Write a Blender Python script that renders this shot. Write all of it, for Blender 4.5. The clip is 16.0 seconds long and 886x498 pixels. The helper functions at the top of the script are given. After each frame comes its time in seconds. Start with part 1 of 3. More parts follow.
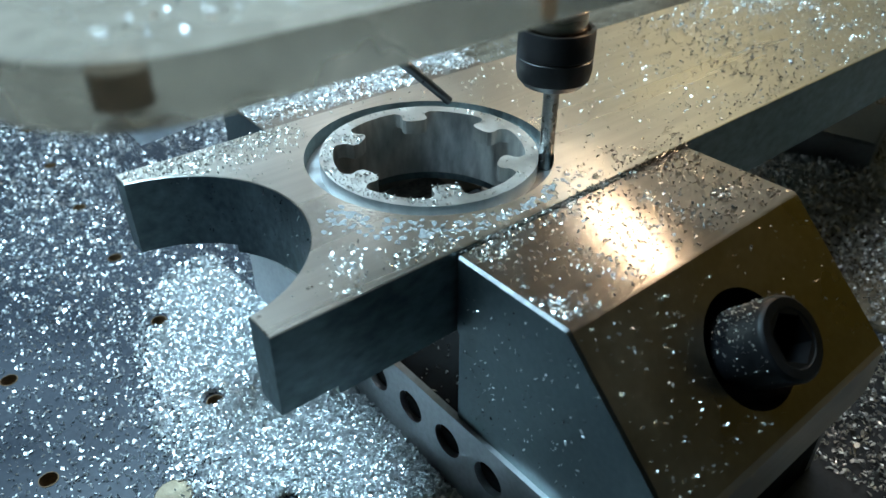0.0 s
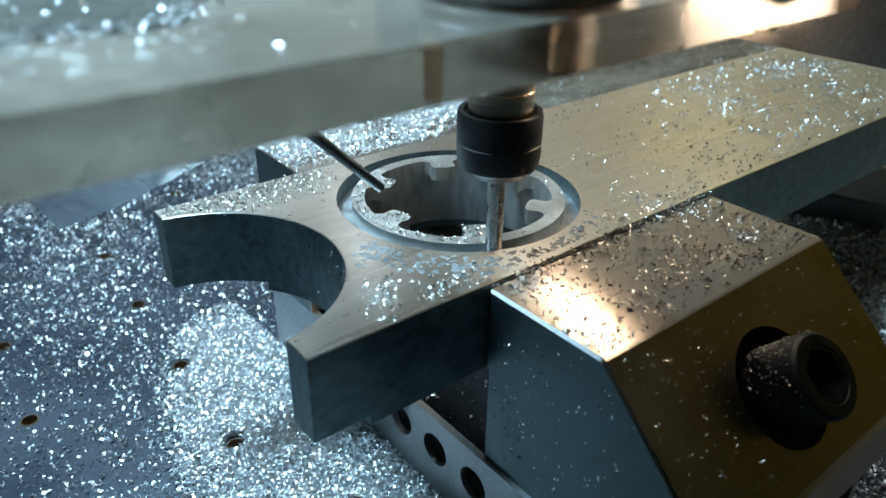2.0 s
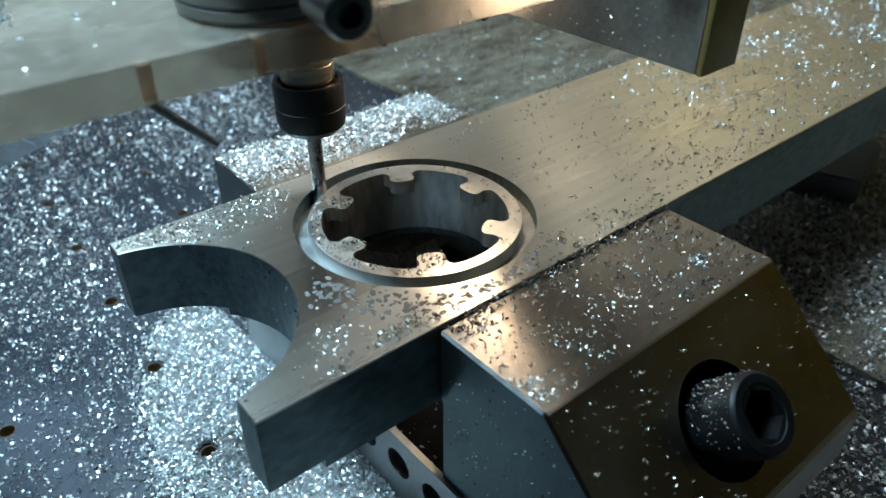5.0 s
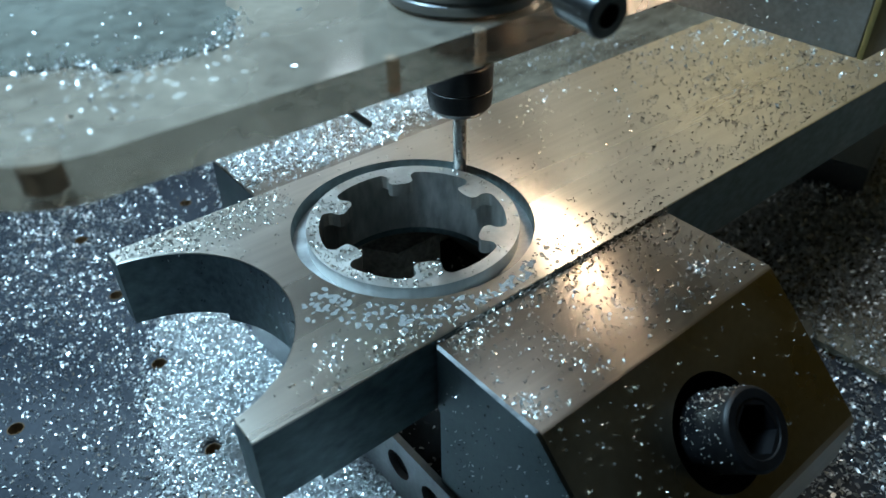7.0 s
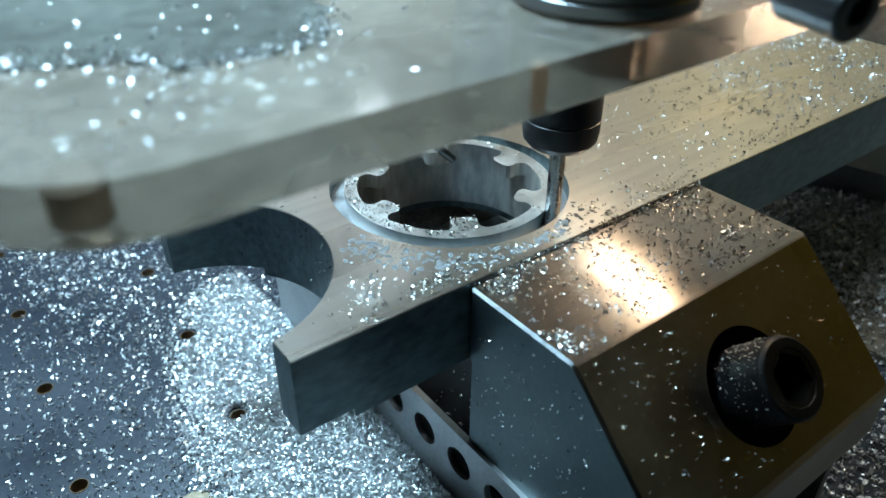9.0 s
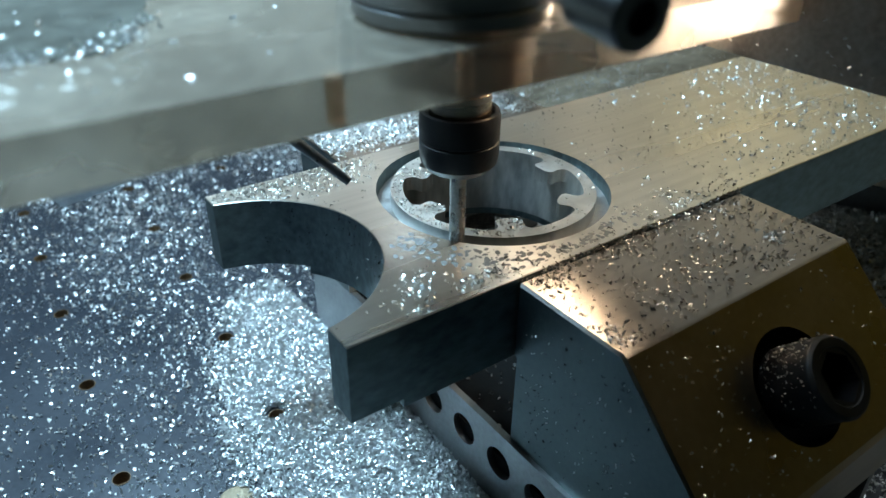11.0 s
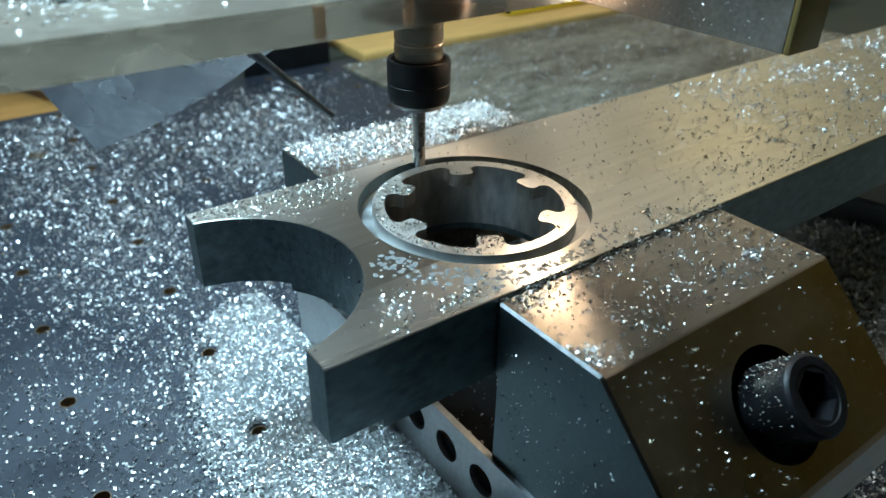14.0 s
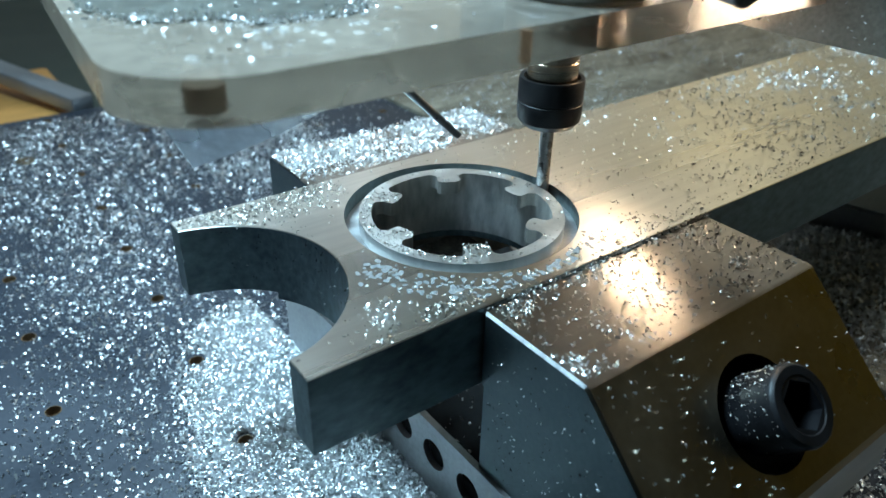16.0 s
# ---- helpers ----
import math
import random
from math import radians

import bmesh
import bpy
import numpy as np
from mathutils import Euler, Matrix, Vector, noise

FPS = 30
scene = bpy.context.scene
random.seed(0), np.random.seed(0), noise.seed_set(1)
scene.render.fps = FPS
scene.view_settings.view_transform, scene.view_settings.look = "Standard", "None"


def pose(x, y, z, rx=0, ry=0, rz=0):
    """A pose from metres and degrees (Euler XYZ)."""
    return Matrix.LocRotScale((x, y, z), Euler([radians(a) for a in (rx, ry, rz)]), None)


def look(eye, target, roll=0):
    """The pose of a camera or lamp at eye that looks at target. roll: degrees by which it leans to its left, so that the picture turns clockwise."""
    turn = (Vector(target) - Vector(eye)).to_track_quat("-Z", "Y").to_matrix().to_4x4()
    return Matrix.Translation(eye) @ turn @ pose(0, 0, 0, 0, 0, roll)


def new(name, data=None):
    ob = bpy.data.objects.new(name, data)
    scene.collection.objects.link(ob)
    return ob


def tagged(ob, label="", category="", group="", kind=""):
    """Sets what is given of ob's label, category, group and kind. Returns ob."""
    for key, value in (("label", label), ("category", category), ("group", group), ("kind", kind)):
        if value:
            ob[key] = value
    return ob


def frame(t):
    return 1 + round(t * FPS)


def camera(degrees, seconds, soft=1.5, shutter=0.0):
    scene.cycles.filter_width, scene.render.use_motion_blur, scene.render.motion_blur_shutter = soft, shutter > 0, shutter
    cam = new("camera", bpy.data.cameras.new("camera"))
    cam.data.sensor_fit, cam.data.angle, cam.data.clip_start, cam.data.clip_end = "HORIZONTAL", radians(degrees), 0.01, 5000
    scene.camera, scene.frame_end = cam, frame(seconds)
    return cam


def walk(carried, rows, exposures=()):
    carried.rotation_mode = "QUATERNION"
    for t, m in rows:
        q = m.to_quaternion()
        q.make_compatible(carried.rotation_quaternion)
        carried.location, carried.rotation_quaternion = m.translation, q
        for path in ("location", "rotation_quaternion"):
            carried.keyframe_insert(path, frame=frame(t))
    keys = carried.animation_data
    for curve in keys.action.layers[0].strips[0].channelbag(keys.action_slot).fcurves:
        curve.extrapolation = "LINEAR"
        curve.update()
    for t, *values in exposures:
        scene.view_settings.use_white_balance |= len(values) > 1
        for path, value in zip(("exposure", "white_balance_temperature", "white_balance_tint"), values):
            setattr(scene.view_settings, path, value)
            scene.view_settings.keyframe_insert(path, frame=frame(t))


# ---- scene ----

# camera: seconds, eye, yaw, pitch, roll
PATH = [
    (0.0, -0.1664, -0.2096, 0.2552, -39.68, -34.39, 0.24),
    (0.5, -0.1718, -0.2105, 0.2505, -39.58, -31.59, 0.62),
    (1.0, -0.1773, -0.2119, 0.2469, -39.47, -28.77, 1.21),
    (1.5, -0.1819, -0.2139, 0.2462, -39.01, -28.68, 1.08),
    (2.0, -0.1797, -0.2127, 0.2458, -38.96, -28.57, 0.84),
    (2.5, -0.1816, -0.2126, 0.2460, -38.99, -28.51, 0.68),
    (3.0, -0.1818, -0.2106, 0.2451, -39.10, -28.52, 0.56),
    (3.5, -0.1810, -0.2120, 0.2470, -39.12, -28.25, 0.37),
    (4.0, -0.1749, -0.2104, 0.2528, -39.34, -28.94, -0.13),
    (4.5, -0.1648, -0.2089, 0.2674, -39.68, -31.97, -0.07),
    (7.0, -0.1471, -0.2034, 0.2926, -38.66, -36.80, -0.89),
    (7.5, -0.1501, -0.2041, 0.2914, -38.77, -36.63, -0.59),
    (8.0, -0.1547, -0.2089, 0.2873, -38.28, -36.13, -0.08),
    (8.5, -0.1598, -0.2137, 0.2793, -37.67, -35.22, -0.10),
    (9.0, -0.1675, -0.2169, 0.2669, -37.18, -33.32, 0.39),
    (9.5, -0.1720, -0.2179, 0.2631, -36.56, -32.34, 0.69),
    (12.0, -0.1872, -0.2187, 0.2599, -35.74, -30.84, 0.94),
    (12.5, -0.1841, -0.2178, 0.2605, -35.71, -30.78, 1.10),
    (13.0, -0.1806, -0.2185, 0.2627, -35.85, -30.91, 0.83),
    (13.5, -0.1792, -0.2185, 0.2639, -36.24, -30.84, 0.86),
    (14.0, -0.1790, -0.2188, 0.2645, -36.62, -30.69, 1.01),
    (14.5, -0.1784, -0.2194, 0.2641, -36.87, -30.30, 1.20),
    (15.0, -0.1778, -0.2186, 0.2645, -37.04, -30.44, 1.14),
    (15.5, -0.1764, -0.2189, 0.2655, -37.20, -30.47, 1.31),
    (16.0, -0.1754, -0.2192, 0.2653, -37.11, -30.34, 1.26),
]
cam = camera(62.05, 16.0, soft=1.5)
walk(cam, [(t, pose(x, y, z, 0, 0, yaw) @ pose(0, 0, 0, 90 + pitch) @ pose(0, 0, 0, 0, 0, roll)) for t, x, y, z, yaw, pitch, roll in PATH],
     [(0, 0.10, 6650, 10), (1.5, -0.02, 6500, 10), (3.5, -0.05, 6600, 10), (4.5, -0.10, 6750, 10), (7, -0.40, 6500, 10), (7.6, -0.18, 6500, 10), (8.5, 0.06, 6600, 10),
      (9.5, 0.04, 6550, 10), (12, -0.16, 6700, 10), (12.8, -0.13, 7000, 10), (13.6, -0.08, 7150, 10), (14.4, 0.03, 6450, 10), (15.0, 0.06, 6300, 10), (16, 0.14, 6600, 10)])

# ---- light ----
world = bpy.data.worlds.new("workshop_dim")
world.use_nodes = True
world.node_tree.nodes["Background"].inputs[0].default_value = (0.55, 0.75, 1.0, 1)
world.node_tree.nodes["Background"].inputs[1].default_value = 0.05
scene.world = world


def area_lamp(name, eye, target, sx, sy, watts, colour):
    data = bpy.data.lights.new(name, "AREA")
    data.shape, data.size, data.size_y, data.energy, data.color = "RECTANGLE", sx, sy, watts, colour
    ob = new(name, data)
    ob.matrix_world = look(eye, target)
    return ob


area_lamp("cool_work_lamp", (-0.18, 0.16, 0.68), (-0.06, 0.02, 0.0), 0.18, 0.18, 12.6, (0.47, 0.78, 1.0))
# added fill: brightens the yellow panel mirrored in the far bar top
area_lamp("warm_wall_fill", (1.15, 0.80, 0.98), (1.55, 0.75, 0.45), 0.3, 0.3, 3.4, (1.0, 0.90, 0.66))
# added cool fill from above, mainly for the walls the bar reflects
area_lamp("overhead_fill", (0.55, 0.45, 1.97), (0.55, 0.45, 0.0), 1.2, 0.5, 11.0, (0.80, 0.93, 1.0))
cam.data.dof.use_dof = True
cam.data.dof.focus_distance, cam.data.dof.aperture_fstop = 0.295, 12.0


# ---- materials ----
def mat(name, base, rough=0.5, metal=0.0, var=0.15, scale=80.0, fine=700.0, bump=0.1, rough_var=0.1, stretch=(1, 1, 1), tint=None, spots=None):
    """Principled surface with two scales of noise in colour, roughness and relief."""
    m = bpy.data.materials.new(name)
    m.use_nodes = True
    nt = m.node_tree
    b = nt.nodes["Principled BSDF"]
    b.inputs["Metallic"].default_value = metal
    co = nt.nodes.new("ShaderNodeTexCoord")
    mp = nt.nodes.new("ShaderNodeMapping")
    mp.inputs["Scale"].default_value = stretch
    nt.links.new(co.outputs["Object"], mp.inputs["Vector"])
    big, small = nt.nodes.new("ShaderNodeTexNoise"), nt.nodes.new("ShaderNodeTexNoise")
    for n, s, d in ((big, scale, 4), (small, fine, 3)):
        n.inputs["Scale"].default_value, n.inputs["Detail"].default_value = s, d
        nt.links.new(mp.outputs["Vector"], n.inputs["Vector"])
    mix = nt.nodes.new("ShaderNodeMix")
    mix.data_type = "RGBA"
    dark = [c * (1 - var) for c in base]
    light = list(tint) if tint else [min(1, c * (1 + var)) for c in base]
    mix.inputs[6].default_value, mix.inputs[7].default_value = (*dark, 1), (*light, 1)
    add = nt.nodes.new("ShaderNodeMath")
    add.operation = "ADD"
    half = nt.nodes.new("ShaderNodeMath")
    half.operation, half.inputs[1].default_value = "MULTIPLY", 0.5
    nt.links.new(big.outputs["Fac"], add.inputs[0])
    nt.links.new(small.outputs["Fac"], add.inputs[1])
    nt.links.new(add.outputs[0], half.inputs[0])
    ramp = nt.nodes.new("ShaderNodeMapRange")
    ramp.inputs[1].default_value, ramp.inputs[2].default_value = 0.35, 0.65
    nt.links.new(half.outputs[0], ramp.inputs[0])
    nt.links.new(ramp.outputs[0], mix.inputs[0])
    nt.links.new(mix.outputs[2], b.inputs["Base Color"])
    rr = nt.nodes.new("ShaderNodeMapRange")
    rr.inputs[1].default_value, rr.inputs[2].default_value = 0.35, 0.65
    rr.inputs[3].default_value, rr.inputs[4].default_value = max(0.02, rough - rough_var), min(1, rough + rough_var)
    nt.links.new(big.outputs["Fac"], rr.inputs[0])
    nt.links.new(rr.outputs[0], b.inputs["Roughness"])
    bp = nt.nodes.new("ShaderNodeBump")
    bp.inputs["Strength"].default_value, bp.inputs["Distance"].default_value = bump, 0.0004
    nt.links.new(small.outputs["Fac"], bp.inputs["Height"])
    nt.links.new(bp.outputs[0], b.inputs["Normal"])
    return m


def glow(name, colour, strength):
    m = bpy.data.materials.new(name)
    m.use_nodes = True
    b = m.node_tree.nodes["Principled BSDF"]
    b.inputs["Base Color"].default_value = (0.8, 0.8, 0.8, 1)
    b.inputs["Emission Color"].default_value, b.inputs["Emission Strength"].default_value = (*colour, 1), strength
    return m


def clear(name, base, rough, trans=1.0):
    m = mat(name, base, rough, 0.0, 0.30, 22, 180, 0.06, 0.14)
    b = m.node_tree.nodes["Principled BSDF"]
    b.inputs["Transmission Weight"].default_value, b.inputs["IOR"].default_value = trans, 1.2
    return m


def brushed(m, amount):
    """Brush marks along x: the gloss spreads along y."""
    nt = m.node_tree
    b = nt.nodes["Principled BSDF"]
    b.inputs["Anisotropic"].default_value = amount
    d = nt.nodes.new("ShaderNodeCombineXYZ")
    d.inputs[1].default_value = 1.0
    nt.links.new(d.outputs[0], b.inputs["Tangent"])
    return m


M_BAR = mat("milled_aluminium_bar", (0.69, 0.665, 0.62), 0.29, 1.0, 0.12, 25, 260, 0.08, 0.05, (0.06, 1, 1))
M_CUT = mat("freshly_cut_aluminium", (0.62, 0.61, 0.59), 0.36, 1.0, 0.12, 60, 300, 0.15, 0.08, (1, 1, 0.15))
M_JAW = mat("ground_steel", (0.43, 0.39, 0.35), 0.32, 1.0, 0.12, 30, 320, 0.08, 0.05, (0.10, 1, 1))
# own steel for the jaw bevel, standing in for its caught highlight
M_EDGE = mat("edge_highlight_steel", (0.33, 0.34, 0.35), 0.55, 1.0, 0.15, 200, 900, 0.2, 0.1)
M_CAP = mat("blackened_screw", (0.004, 0.004, 0.005), 0.45, 0.0, 0.3, 90, 600, 0.2, 0.1)
M_CAP.node_tree.nodes["Principled BSDF"].inputs["Specular IOR Level"].default_value = 0.26
M_BOLT = clear("brown_sunk_bolt", (0.30, 0.22, 0.16), 0.45, 0.65)
# darker, warmer ground steel: part of the slope's ochre reflection is coloured in
M_SLOPE = mat("reflection_tinted_slope_steel", (0.34, 0.285, 0.21), 0.31, 1.0, 0.10, 30, 320, 0.05, 0.05)
# chip metal copied darker, for chips that face away from the lamp
M_CHIP_DIM = mat("shaded_aluminium_chips", (0.37, 0.355, 0.33), 0.42, 1.0, 0.25, 300, 900, 0.1, 0.1)
M_STREAK = clear("copper_streak", (0.82, 0.56, 0.40), 0.35, 0.7)
# ground steel again, darkened bluish so the jaw ends look shaded
M_JAW_SIDE = mat("ground_steel_shaded_side", (0.098, 0.126, 0.131), 0.42, 1.0, 0.12, 40, 500, 0.12, 0.08)
M_VISE = mat("vise_steel", (0.32, 0.33, 0.335), 0.42, 1.0, 0.14, 40, 400, 0.15, 0.1)
M_BLACK = mat("blackened_steel", (0.006, 0.006, 0.007), 0.42, 0.0, 0.3, 90, 600, 0.2, 0.1)
# near black with little gloss: the slot's deep shade is in the colour
M_HOLE = mat("shaded_slot_floor", (0.004, 0.004, 0.004), 0.7, 0.0, 0.3, 90, 600, 0.2, 0.1)
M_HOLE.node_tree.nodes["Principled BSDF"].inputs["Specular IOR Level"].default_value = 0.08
M_FOOT = mat("stained_dusty_steel", (0.26, 0.24, 0.21), 0.55, 0.15, 0.55, 120, 500, 0.3, 0.1, (1, 1, 1), (0.42, 0.38, 0.33))
M_TABLE = mat("grey_table_sheet", (0.017, 0.024, 0.036), 0.46, 0.0, 0.35, 14, 400, 0.25, 0.10, (1, 1, 1), (0.029, 0.035, 0.047))
M_HOLE_RIM = mat("brown_fibreboard_hole", (0.10, 0.055, 0.022), 0.8, 0.0, 0.4, 200, 900, 0.3, 0.1)
M_CHIP = mat("aluminium_chips", (0.76, 0.77, 0.78), 0.42, 1.0, 0.12, 300, 900, 0.1, 0.1)
M_CARB = mat("carbide", (0.30, 0.29, 0.28), 0.30, 1.0, 0.2, 200, 900, 0.1, 0.1)
M_SHAFT = mat("turned_spindle_steel", (0.46, 0.37, 0.28), 0.28, 1.0, 0.12, 60, 500, 0.1, 0.06, (0.1, 0.1, 1))
M_ACRYL = clear("scratched_acrylic", (0.285, 0.247, 0.203), 0.30, 0.62)
M_ACRYL.node_tree.nodes["Principled BSDF"].inputs["Coat Weight"].default_value = 0.6
M_ACRYL.node_tree.nodes["Principled BSDF"].inputs["Coat Roughness"].default_value = 0.10
M_BODY = mat("brushed_spindle_body", (0.55, 0.56, 0.57), 0.35, 1.0, 0.1, 40, 400, 0.1, 0.08, (0.1, 0.1, 1))
M_BRACKET = mat("dark_bracket_steel", (0.28, 0.24, 0.205), 0.50, 0.4, 0.25, 60, 500, 0.2, 0.1)
M_YELLOW = mat("yellow_painted_wall", (0.54, 0.505, 0.37), 0.5, 0.0, 0.12, 6, 200, 0.1, 0.1)
M_OCHRE = mat("ochre_painted_panel", (0.50, 0.32, 0.05), 0.5, 0.0, 0.12, 6, 200, 0.1, 0.1)
M_PLASTIC = mat("yellow_plastic", (0.75, 0.50, 0.03), 0.45, 0.0, 0.1, 30, 300, 0.1, 0.1)
M_WOOD = mat("yellow_board", (0.66, 0.38, 0.12), 0.6, 0.0, 0.2, 12, 200, 0.2, 0.1, (0.1, 1, 1))
M_PLANK = mat("orange_stained_board", (0.40, 0.19, 0.05), 0.6, 0.0, 0.3, 12, 200, 0.2, 0.1, (0.1, 1, 1))
M_DARKWALL = mat("dark_wall", (0.035, 0.046, 0.038), 0.7, 0.0, 0.2, 5, 200, 0.1, 0.1)
M_LAMP = glow("warm_lamp_glow", (1.0, 0.76, 0.50), 104.0)
M_STRIP = glow("guard_edge_glow", (1.0, 0.91, 0.79), 28.0)
M_PANE = glow("daylight_pane_glow", (0.80, 0.92, 1.0), 6.0)


brushed(M_BAR, 0.8), brushed(M_JAW, 0.95)
M_BLACK.node_tree.nodes["Principled BSDF"].inputs["Specular IOR Level"].default_value = 0.28
M_SHEET = mat("dusty_brown", (0.075, 0.046, 0.020), 0.75, 0.0, 0.65, 15, 130, 0.4, 0.1, (0.45, 1.5, 1), (0.28, 0.245, 0.185))
# bar metal darkened and cooled: the shade on its upright faces is coloured in
M_FLANK = mat("shaded_aluminium_flank", (0.140, 0.180, 0.182), 0.42, 1.0, 0.38, 55, 420, 0.25, 0.12, (0.35, 1, 0.6))
M_BORE = mat("stained_bore_wall", (0.50, 0.49, 0.46), 0.40, 1.0, 0.38, 45, 260, 0.2, 0.12, (1, 1, 0.35))
M_GROOVE = mat("milled_groove_floor", (0.34, 0.35, 0.355), 0.50, 1.0, 0.14, 120, 500, 0.2, 0.08)
M_SPOT = mat("dried_coolant_spot", (0.125, 0.132, 0.135), 0.5, 0.0, 0.1, 300, 900, 0.1, 0.1)
M_BRASS = mat("worn_brass", (0.19, 0.155, 0.11), 0.55, 1.0, 0.2, 200, 900, 0.1, 0.1)
M_GREYPAINT = mat("grey_painted_wall", (0.74, 0.74, 0.72), 0.6, 0.0, 0.12, 5, 150, 0.1, 0.1)
M_TUBE = mat("grey_aluminium_profile", (0.30, 0.32, 0.345), 0.40, 0.8, 0.12, 30, 300, 0.1, 0.1)
M_FLAP = clear("hazy_plastic_film", (0.66, 0.70, 0.74), 0.30, 0.78)
M_SCREW = mat("dark_screw_steel", (0.15, 0.155, 0.16), 0.36, 1.0, 0.15, 60, 500, 0.1, 0.06)
M_COLLAR = mat("dull_turned_steel", (0.30, 0.305, 0.31), 0.34, 1.0, 0.15, 60, 500, 0.1, 0.06, (0.1, 0.1, 1))
M_DROP = clear("clear_coolant", (0.80, 0.84, 0.86), 0.06, 0.85)
M_WET = clear("wet_coolant_film", (0.15, 0.155, 0.14), 0.12, 0.6)
M_SIDE = mat("olive_anodised_block", (0.30, 0.22, 0.08), 0.45, 0.6, 0.15, 40, 400, 0.15, 0.1)


# ---- mesh helpers ----
def mesh_of(name, bm, material, smooth=0.0):
    bmesh.ops.recalc_face_normals(bm, faces=bm.faces)
    me = bpy.data.meshes.new(name)
    bm.to_mesh(me)
    bm.free()
    for m in material if isinstance(material, (list, tuple)) else [material]:
        me.materials.append(m)
    if smooth:
        me.shade_smooth()
        me.set_sharp_from_angle(angle=radians(smooth))
    return me


def part(name, bm, material, parent=None, label="", smooth=30):
    ob = new(name, mesh_of(name, bm, material, smooth))
    if parent is not None:
        ob.parent = parent
    if label:
        ob["label"] = label
    return ob


def empty(name, x=0, y=0, z=0):
    ob = new(name)
    ob.empty_display_size = 0.01
    ob.location = (x, y, z)
    return ob


def box(bm, x0, x1, y0, y1, z0, z1, bevel=0.0):
    vs = [bm.verts.new((x, y, z)) for x in (x0, x1) for y in (y0, y1) for z in (z0, z1)]
    fs = [bm.faces.new([vs[i] for i in f]) for f in ((0, 1, 3, 2), (4, 6, 7, 5), (0, 4, 5, 1), (2, 3, 7, 6), (0, 2, 6, 4), (1, 5, 7, 3))]
    if bevel:
        bmesh.ops.bevel(bm, geom=list({e for f in fs for e in f.edges}), offset=bevel, segments=2, affect="EDGES", profile=0.5)
    return bm


def prism(bm, outline, lo, hi, axis="z"):
    """A straight prism over a closed outline of two coordinates."""
    def at(a, b, h):
        return {"z": (a, b, h), "x": (h, a, b), "y": (a, h, b)}[axis]
    low, top = [[bm.verts.new(at(a, b, h)) for a, b in outline] for h in (lo, hi)]
    bm.faces.new(low[::-1]), bm.faces.new(top)
    n = len(outline)
    for i in range(n):
        bm.faces.new((low[i], low[(i + 1) % n], top[(i + 1) % n], top[i]))
    return bm


def lathe(bm, profile, m=None, segments=48):
    """Turn (radius, height) points round z; m places it."""
    rings = []
    for r, h in profile:
        if r < 1e-6:
            rings.append([bm.verts.new((0, 0, h))])
        else:
            rings.append([bm.verts.new((r * math.cos(a), r * math.sin(a), h)) for a in np.linspace(0, 2 * math.pi, segments, endpoint=False)])
    for lo, hi in zip(rings, rings[1:]):
        for i in range(segments):
            j = (i + 1) % segments
            quad = [lo[i % len(lo)], lo[j % len(lo)], hi[j % len(hi)], hi[i % len(hi)]]
            quad = [v for k, v in enumerate(quad) if v not in quad[:k]]
            if len(quad) > 2:
                bm.faces.new(quad)
    if m is not None:
        bmesh.ops.transform(bm, matrix=m, verts=[v for ring in rings for v in ring])
    return bm


def along(a, b):
    """A pose at a whose z points to b."""
    d = Vector(b) - Vector(a)
    return Matrix.Translation(a) @ d.to_track_quat("Z", "Y").to_matrix().to_4x4(), d.length


def arc(cx, cy, r, a0, a1, n):
    return [(cx + r * math.cos(radians(a)), cy + r * math.sin(radians(a))) for a in np.linspace(a0, a1, n)]


def plate_with_holes(bm, outer, holes, lo, hi, floor=True):
    """A flat plate: an outline and holes, filled by triangles, with walls."""
    loops, edges = [], []
    for loop in [outer] + holes:
        vs = [bm.verts.new((x, y, hi)) for x, y in loop]
        edges += [bm.edges.new((vs[i], vs[(i + 1) % len(vs)])) for i in range(len(vs))]
        loops.append(vs)
    made = bmesh.ops.triangle_fill(bm, use_beauty=True, use_dissolve=False, edges=edges)
    tops = [f for f in made["geom"] if isinstance(f, bmesh.types.BMFace)]
    if floor:
        low = {}
        for vs in loops:
            for v in vs:
                low[v] = bm.verts.new((v.co.x, v.co.y, lo))
            for i in range(len(vs)):
                a, b = vs[i], vs[(i + 1) % len(vs)]
                bm.faces.new((a, b, low[b], low[a]))
        for f in tops:
            bm.faces.new([low[v] for v in f.verts][::-1])
    return bm


# ---- the setting ----
TOP, BOT = 0.1203, 0.0896          # bar
JAW_TOP, RAIL = 0.1187, 0.046
X0, X1 = -0.038, 0.087             # vise width
GRID, GX, GY, GA = 0.0738, -0.092, 0.0474, -1.9


def grid_hole(i, j):
    c, s = math.cos(radians(GA)), math.sin(radians(GA))
    a, b = -i * GRID, j * GRID
    return GX + a * c - b * s, GY + a * s + b * c


